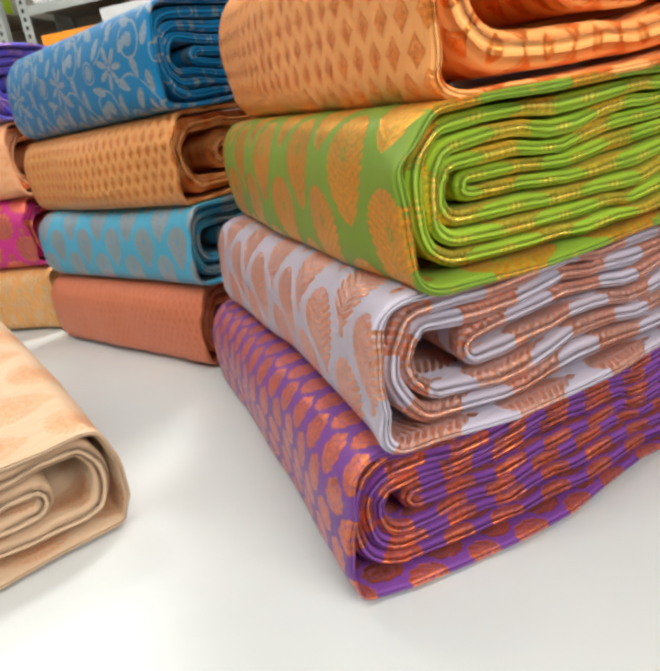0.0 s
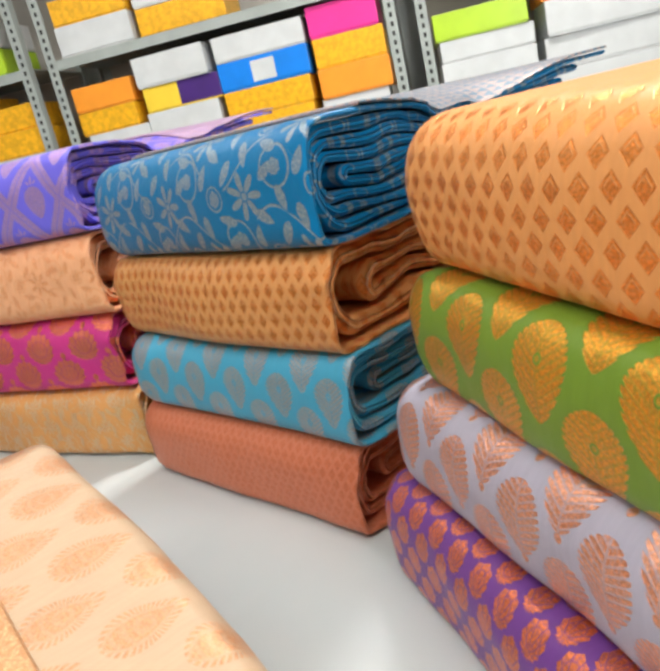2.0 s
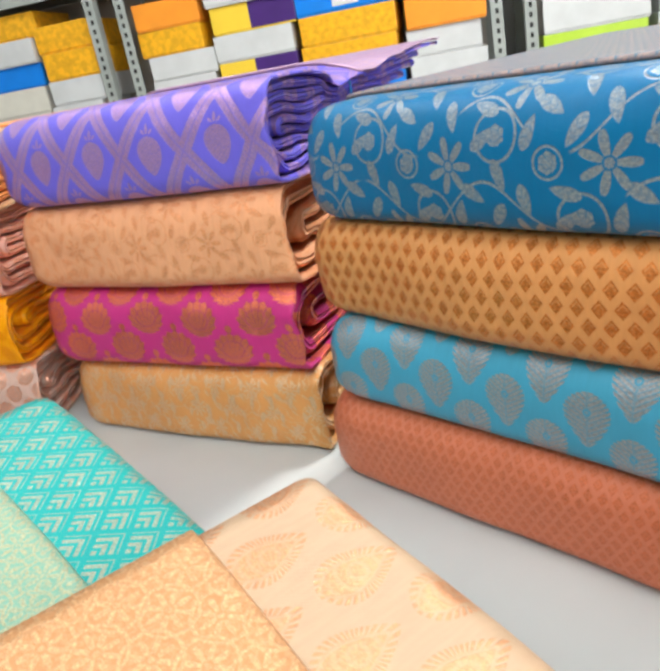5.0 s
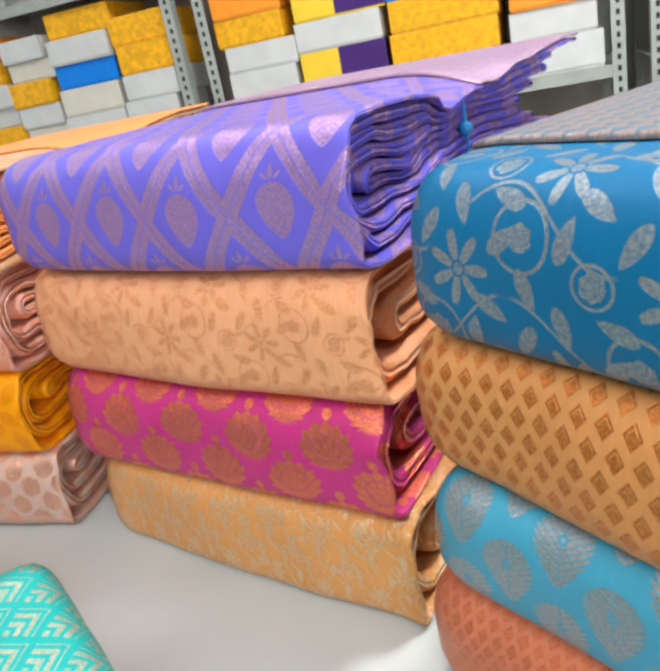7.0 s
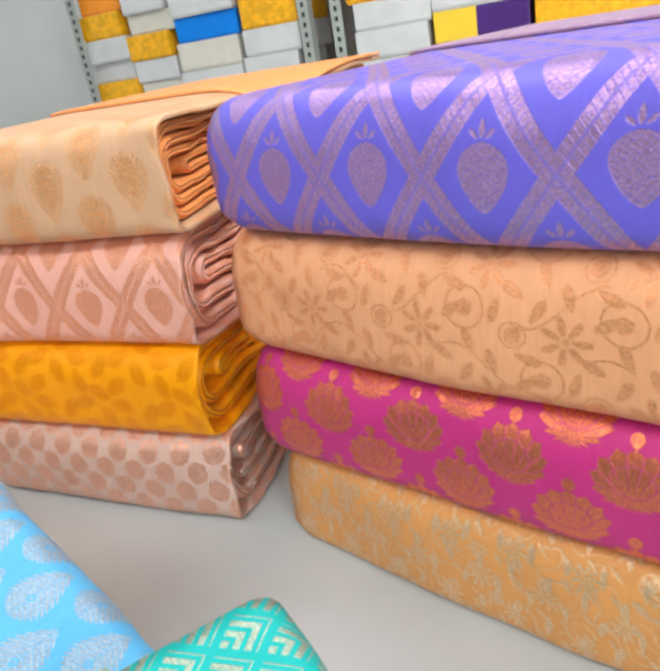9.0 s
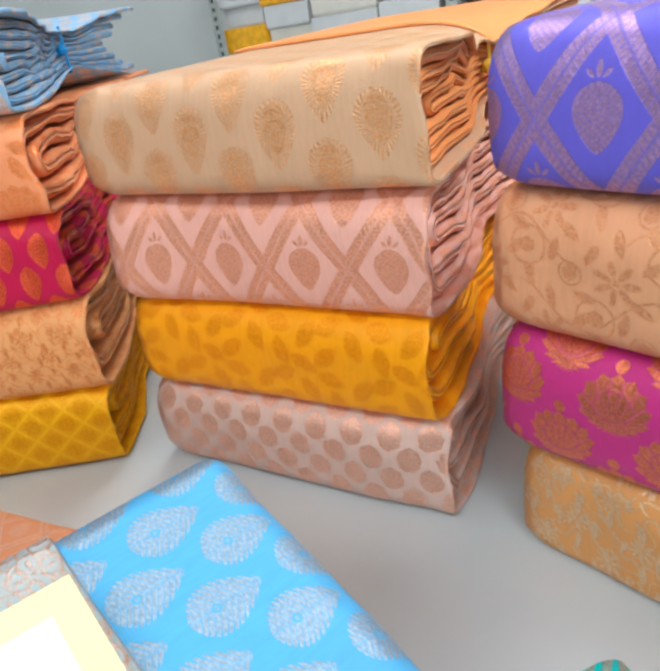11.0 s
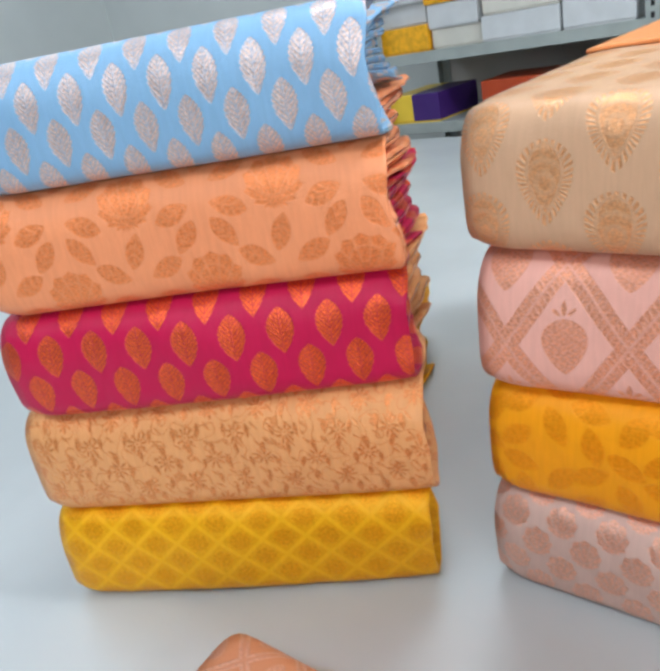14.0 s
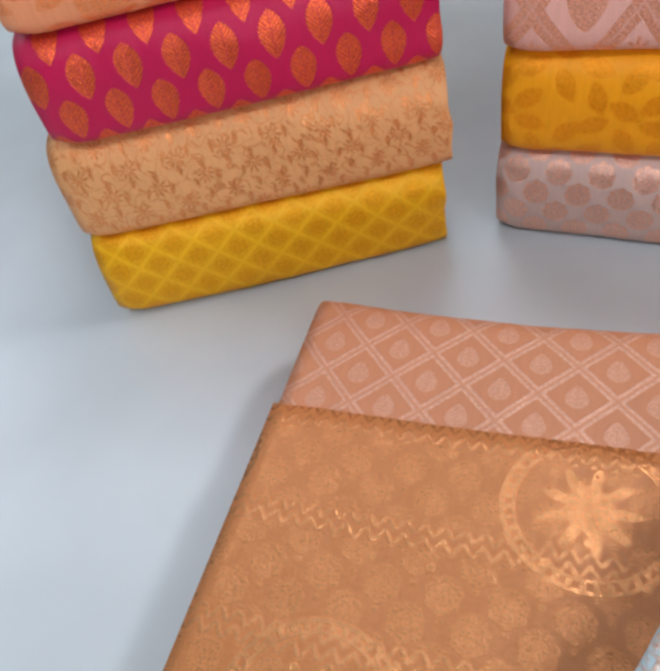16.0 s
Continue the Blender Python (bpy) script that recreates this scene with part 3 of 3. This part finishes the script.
saree("peacock blue silk saree with silver vines", *S2, 1.02, 1.122, (teal_blue, teal_blue), back=0.012, seed=8, layers=8, shift=(0.015, 0.02), pallu=(0.07, rose_brocade), thread=blue_thread, squeeze=0.5)

violet_silk = silk("violet_silk", (0.23, 0.20, 0.70), (0.52, 0.36, 0.54), "cone_net", 0.083, 0.112, 0.081, -0.004, metal=0.5)
peach_silk = silk("peach_silk", (0.86, 0.50, 0.31), (0.84, 0.42, 0.22), "garden", 0.098, 0.088, metal=0.45, strength=0.6)
magenta_silk = silk("magenta_silk", (0.58, 0.075, 0.29), (0.92, 0.36, 0.18), "crests", 0.078, 0.072, 0.095, 0.016, metal=0.6)
beige_silk = silk("beige_gold_silk", (0.70, 0.40, 0.17), (0.74, 0.58, 0.40), "scrolls", 0.052, 0.052, metal=0.4)
saree("beige gold silk saree with scrollwork", *S3, 0.752, 0.847, (beige_silk, beige_silk), seed=9, layers=5, shift=(0.0, 0.0))
saree("magenta silk saree with copper crests", *S3, 0.847, 0.948, (magenta_silk, magenta_silk), seed=10, layers=4, shift=(-0.012, -0.01))
saree("peach silk saree with tonal vines", *S3, 0.948, 1.052, (peach_silk, peach_silk), seed=11, layers=5, shift=(-0.015, 0.0))
saree("violet silk saree with rose ogee lattice", *S3, 1.052, 1.155, (violet_silk, violet_silk), seed=12, layers=8, shift=(-0.01, 0.005), pallu=(0.30, lilac_panel), thread=blue_thread, squeeze=0.5)

cream_silk = silk("cream_grey_silk", (0.64, 0.45, 0.31), (0.90, 0.50, 0.25), "bursts", 0.0855, 0.062, 0.06, 0.0, metal=0.5, strength=0.7)
pink_silk = silk("pink_silk", (0.84, 0.53, 0.45), (0.86, 0.45, 0.28), "cone_net", 0.0815, 0.112, 0.064, -0.010, metal=0.45, strength=0.75)
amber_silk = silk("amber_yellow_silk", (0.94, 0.47, 0.006), (0.90, 0.38, 0.006), "foliage", 0.105, 0.10, metal=0.5, strength=0.55)
rose_silk = silk("rose_grey_silk", (0.64, 0.49, 0.43), (0.84, 0.50, 0.36), "small_crests", 0.0385, 0.041, 0.02, -0.012, strength=0.7)
peach_lining = silk("peach_lining", (0.78, 0.38, 0.16), (0.8, 0.4, 0.2), "")
saree("rose grey silk saree with small crests", *S4, 0.752, 0.845, (rose_silk, rose_silk), seed=13, layers=6)
saree("amber yellow silk saree with tonal leaves", *S4, 0.845, 0.942, (amber_silk, amber_silk), seed=14, shift=(0.004, -0.008), layers=6)
saree("pink silk saree with rose gold ogee lattice", *S4, 0.942, 1.05, (pink_silk, pink_silk), seed=15, shift=(0.006, 0.0), layers=6)
saree("cream silk saree with gold sunburst drops", *S4, 1.05, 1.148, (cream_silk, peach_lining), seed=16, shift=(0.003, 0.008), layers=8, pallu=(0.28, peach_plain), thread=gold_thread, squeeze=0.5, depth=0.62)

ice_silk = silk("light_blue_silk", (0.33, 0.50, 0.67), (0.74, 0.58, 0.49), "tall_drops", 0.0334, 0.053, 0.0345, 0.014, metal=0.38)
apricot_silk = silk("apricot_silk", (0.86, 0.42, 0.23), (0.84, 0.32, 0.10), "lotus", 0.114, 0.13, 0.022, 0.032, metal=0.5, strength=0.6)
red_silk = silk("crimson_silk", (0.52, 0.025, 0.12), (0.86, 0.24, 0.07), "short_drops", 0.0385, 0.064, 0.0085, 0.013, metal=0.6)
sand_silk = silk("sand_peach_silk", (0.78, 0.45, 0.22), (0.70, 0.30, 0.11), "scrolls", 0.044, 0.044, metal=0.5, strength=0.7)
yellow_silk = silk("bright_yellow_silk", (0.95, 0.58, 0.0001), (0.76, 0.36, 0.0001), "net", 0.04, 0.034, 0.0, -0.005, metal=0.5, strength=0.65)
saree("bright yellow silk saree with woven net", *S5, 0.752, 0.845, (yellow_silk, yellow_silk), seed=17, shift=(0.003, 0.0), layers=6)
saree("sand coloured silk saree with scrollwork", *S5, 0.845, 0.947, (sand_silk, sand_silk), seed=18, shift=(0.004, 0.008), layers=5)
saree("crimson silk saree with copper drops", *S5, 0.947, 1.04, (red_silk, red_silk), seed=19, shift=(0.021, 0.006), layers=5)
saree("apricot silk saree with tonal leaves", *S5, 1.04, 1.137, (apricot_silk, apricot_silk), seed=20, shift=(0.027, 0.006), layers=4)
saree("light blue silk saree with silver drops", *S5, 1.137, 1.228, (ice_silk, ice_silk), seed=21, shift=(0.048, 0.006), layers=8, thread=blue_thread, squeeze=0.5)

# the row laid in front, each leaning on the next
front_cream = silk("pale_cream_silk", (0.49, 0.38, 0.28), (0.56, 0.31, 0.17), "bursts", 0.078, 0.066, metal=0.4, strength=0.75)
front_teal = silk("turquoise_silk", (0.012, 0.36, 0.35), (0.36, 0.38, 0.31), "nested_angles", 0.034, 0.038, metal=0.35)
front_sky = silk("bright_sky_blue_silk", (0.14, 0.41, 0.62), (0.32, 0.36, 0.40), "leaf_drops", 0.062, 0.060, metal=0.35)
front_peach = silk("rose_peach_silk", (0.48, 0.25, 0.145), (0.58, 0.39, 0.30), "bud_net", 0.052, 0.055, metal=0.35, strength=0.8)
gold_brocade = silk("gold_brocade", (0.50, 0.30, 0.16), (0.62, 0.44, 0.28), "brocade", 0.04, 0.04, metal=0.3)
copper_brocade = silk("copper_brocade", (0.44, 0.215, 0.09), (0.62, 0.34, 0.16), "panel", metal=0.55, rough=0.3)
silver_brocade = silk("silver_brocade", (0.40, 0.48, 0.50), (0.62, 0.44, 0.34), "brocade", 0.035, 0.035, metal=0.55)
teal_brocade = silk("turquoise_brocade", (0.24, 0.44, 0.37), (0.50, 0.46, 0.32), "brocade", 0.04, 0.04, metal=0.3)
saree("rose peach silk saree with woven lattice", (-0.50, 1.683), (-0.14, 1.715), 0.752, 0.835, (front_peach, front_peach), seed=22, side=-1, depth=0.5, squeeze=0.1, soft_tip=0.3, pallu=(0.125, copper_brocade))
saree("bright sky blue silk saree with silver drops", (-0.138, 1.71), (0.195, 1.592), 0.752, 0.832, (front_sky, front_sky), seed=23, side=-1, depth=0.5, lift=(0.096, 0.0), squeeze=0.1, soft_tip=0.3, pallu=(0.12, silver_brocade))
saree("turquoise silk saree with woven zigzag", (0.12, 1.67), (0.40, 1.465), 0.752, 0.832, (front_teal, front_teal), seed=24, side=-1, depth=0.5, lift=(0.07, 0.0), squeeze=0.1, soft_tip=0.3, pallu=(0.10, teal_brocade))
saree("pale cream silk saree with gold sunbursts", (0.435, 1.487), (0.70, 1.232), 0.752, 0.83, (front_cream, front_cream), seed=25, side=-1, depth=0.5, lift=(0.084, 0.0), squeeze=0.1, soft_tip=0.3, pallu=(0.10, gold_brocade))


# ---- slotted steel racks ----
RY0, RY1 = 3.97, 4.5

def upright(rack, x, y, sx, sy):
    bm = bmesh.new()
    w, t = 0.042, 0.003
    block(bm, min(x, x + sx * w), max(x, x + sx * w), min(y, y + sy * t), max(y, y + sy * t), FLOOR, 2.45)
    block(bm, min(x, x + sx * t), max(x, x + sx * t), min(y + sy * t, y + sy * w), max(y + sy * t, y + sy * w), FLOOR, 2.45)
    post = part("upright", bm, rack_steel, rack)
    slots = bmesh.new()
    for k in range(60):
        z = 0.35 + k * 0.034
        xa, xb = x + sx * 0.015, x + sx * 0.026
        block(slots, min(xa, xb), max(xa, xb), y - sy * 0.0015, y + sy * 0.001, z, z + 0.017)
    part("punched_strip", slots, hole_dark, post, "dark punched slots")


RX = 0.065

def rack(x0, x1, boards):
    x0, x1 = x0 + RX, x1 + RX
    ob = tagged(new("slotted_rack"), "grey slotted angle steel rack with box-laden shelves", "rack", "racks along the wall")
    for x, sx in ((x0, 1), (x1, -1)):
        for y, sy in ((RY0, 1), (RY1, -1)):
            upright(ob, x, y, sx, sy)
    for z in boards:
        bm = block(bmesh.new(), x0 + 0.004, x1 - 0.004, RY0 + 0.004, RY1 - 0.004, z - 0.004, z, 0)
        block(bm, x0 + 0.004, x1 - 0.004, RY0 + 0.0035, RY0 + 0.0065, z - 0.04, z - 0.0045)
        part("shelf_board", bm, rack_steel, ob)
    boxed("back_panel", x0, x1, RY1 + 0.002, RY1 + 0.008, 0.2, 2.4, backing, ob)
    return ob


BOARDS = (0.40, 0.80, 1.065, 1.60, 2.15)
rack(-1.96, -0.885, BOARDS)
rack(-0.80, 0.66, (0.45, 0.985, 1.60, 2.15))
rack(0.735, 2.2, (0.45, 0.985, 1.60, 2.15))


def carton(colour, x0, x1, z0, h, depth=0.3, turn=0.0, y=None, second=None, sticker=False):
    """A lidded garment box: tray and lid of card; second: the colour of the right part of its face."""
    y = RY0 + 0.012 if y is None else y
    names = {"white": "white", "cream": "cream white", "yellow": "golden yellow", "lemon": "lemon yellow", "orange": "orange", "blue": "bright blue",
             "pink": "hot pink", "green": "lime green", "rust": "rust red", "purple": "purple"}
    ob = tagged(new("garment_box"), f"{names[colour]} cardboard garment box stacked on the steel shelf", "box", "garment boxes on the racks")
    w = x1 - x0
    m = pose((x0 + x1) / 2 + RX, y + depth / 2, z0, 0, 0, turn)
    lid = h * 0.999
    cut = w if not second else w * 0.46
    part("lid", block(bmesh.new(), -w / 2, -w / 2 + cut, -depth / 2, depth / 2, h * 0.06, lid, 0.003, m), CARD[colour], ob)
    if second:
        part("lid_panel", block(bmesh.new(), -w / 2 + cut, w / 2, -depth / 2, depth / 2, h * 0.06, lid, 0.003, m), CARD[second], ob, "purple half of the lid")
    part("tray", block(bmesh.new(), -w / 2 + 0.003, w / 2 - 0.003, -depth / 2 + 0.003, depth / 2 - 0.003, 0.0, h * 0.058, 0, m), CARD[colour], ob)
    if sticker:
        part("sticker", block(bmesh.new(), -0.05, 0.05, -depth / 2 - 0.0015, -depth / 2 - 0.0002, h * 0.15, h * 0.85, 0, m), CARD["white"], ob, "blank white paper sticker")
    return ob


def pile(x0, x1, z, items):
    rng = random.Random(int((x0 + 5) * 1000))
    for it in items:
        colour, h = it[0], it[1]
        dx, dw = rng.uniform(-0.012, 0.012), rng.uniform(-0.015, 0.005)
        carton(colour, x0 + dx, x1 + dx + dw, z, h, depth=rng.uniform(0.26, 0.32), turn=rng.uniform(-1.5, 1.5), y=RY0 + 0.012 + rng.uniform(0, 0.03),
               second=it[2] if len(it) > 2 else None, sticker=len(it) > 3)
        z += h + 0.0015


# rack by the side wall
pile(-1.93, -1.72, 1.065, [("yellow", 0.095), ("white", 0.075), ("white", 0.09), ("yellow", 0.095), ("orange", 0.085), ("white", 0.085)])
pile(-1.71, -1.50, 1.065, [("cream", 0.07), ("white", 0.085), ("yellow", 0.095), ("cream", 0.075), ("white", 0.085)])
pile(-1.48, -1.19, 1.065, [("white", 0.085), ("cream", 0.105), ("blue", 0.09), ("white", 0.095), ("yellow", 0.095)])
pile(-1.18, -0.93, 1.065, [("white", 0.10), ("white", 0.095), ("yellow", 0.105), ("yellow", 0.105)])
# middle rack
pile(-0.735, -0.46, 0.985, [("white", 0.105), ("white", 0.095), ("white", 0.09), ("yellow", 0.095), ("orange", 0.10)])
pile(-0.445, -0.115, 0.985, [("white", 0.115), ("lemon", 0.105, "purple"), ("white", 0.10), ("lemon", 0.10, "purple"), ("white", 0.12)])
pile(-0.10, 0.285, 0.985, [("blue", 0.115), ("yellow", 0.105), ("yellow", 0.105), ("blue", 0.115, None, 1), ("white", 0.10)])
pile(0.31, 0.60, 0.985, [("white", 0.115), ("white", 0.095), ("orange", 0.115), ("yellow", 0.115), ("pink", 0.12)])
# further rack
pile(0.80, 1.17, 0.985, [("green", 0.11), ("white", 0.125), ("white", 0.08), ("green", 0.10)])
pile(1.20, 1.65, 0.985, [("white", 0.12), ("white", 0.12), ("white", 0.13), ("orange", 0.06), ("rust", 0.15)])
# upper and lower shelves
pile(-1.4, -1.0, 1.60, [("green", 0.11), ("white", 0.11)])
pile(-0.73, -0.40, 1.60, [("white", 0.12), ("yellow", 0.10)])
pile(-0.38, 0.0, 1.60, [("yellow", 0.11), ("white", 0.10)])
pile(-1.93, -1.70, 0.80, [("lemon", 0.11, "purple")])
pile(-1.52, -1.22, 0.80, [("rust", 0.13)])
pile(-0.77, -0.40, 0.45, [("yellow", 0.2), ("white", 0.16)])
pile(-1.20, -0.94, 0.80, [("yellow", 0.02), ("white", 0.10)])

# ---- blue plastic chair beyond the table ----
chair = tagged(new("plastic_chair"), "blue moulded plastic chair behind the table", "chair")
boxed("seat", -2.76, -2.33, 2.2, 2.66, 0.42, 0.45, blue_plastic, chair, 0.012)
bm = bmesh.new()
block(bm, -2.335, -2.295, 2.16, 2.70, 0.775, 0.845, 0.018)
block(bm, -2.335, -2.295, 2.16, 2.70, 0.665, 0.74, 0.018)
for y in (2.16, 2.36, 2.50, 2.645):
    block(bm, -2.332, -2.298, y, y + 0.055, 0.70, 0.81, 0.008)
for y in (2.16, 2.645):
    block(bm, -2.332, -2.298, y, y + 0.055, 0.43, 0.70, 0.008)
part("backrest", bm, blue_plastic, chair, "rounded backrest with slots")
for lx, ly in ((-2.73, 2.23), (-2.34, 2.23), (-2.73, 2.63), (-2.34, 2.63)):
    boxed("leg", lx - 0.02, lx + 0.02, ly - 0.02, ly + 0.02, FLOOR, 0.42, blue_plastic, chair, 0.004)

# ---- printed card lying on the sky blue saree ----
card = tagged(new("paper_card"), "yellow bordered white paper card on the sky blue saree", "card")
base = pose(-0.127, 1.583, 0.941, 0, 0, 0) @ pose(0, 0, 0, 0, 15.0, -21.5)
paper = plain("pale_yellow_paper", (0.80, 0.78, 0.36), 0.6, vary=0.03)
paper_white = plain("white_paper", (0.80, 0.82, 0.84), 0.6, vary=0.02)
edge_red = plain("orange_edge", (0.80, 0.22, 0.08), 0.6, vary=0.03)
part("sheet", block(bmesh.new(), 0, 0.10, -0.16, 0, 0, 0.0012, 0, base), paper, card)
part("panel", block(bmesh.new(), 0.018, 0.088, -0.15, -0.016, 0.0014, 0.0017, 0, base), paper_white, card, "blank white middle")
part("stripe", block(bmesh.new(), 0.096, 0.1005, -0.16, 0.0005, 0.0013, 0.0018, 0, base), edge_red, card, "thin orange stripe")
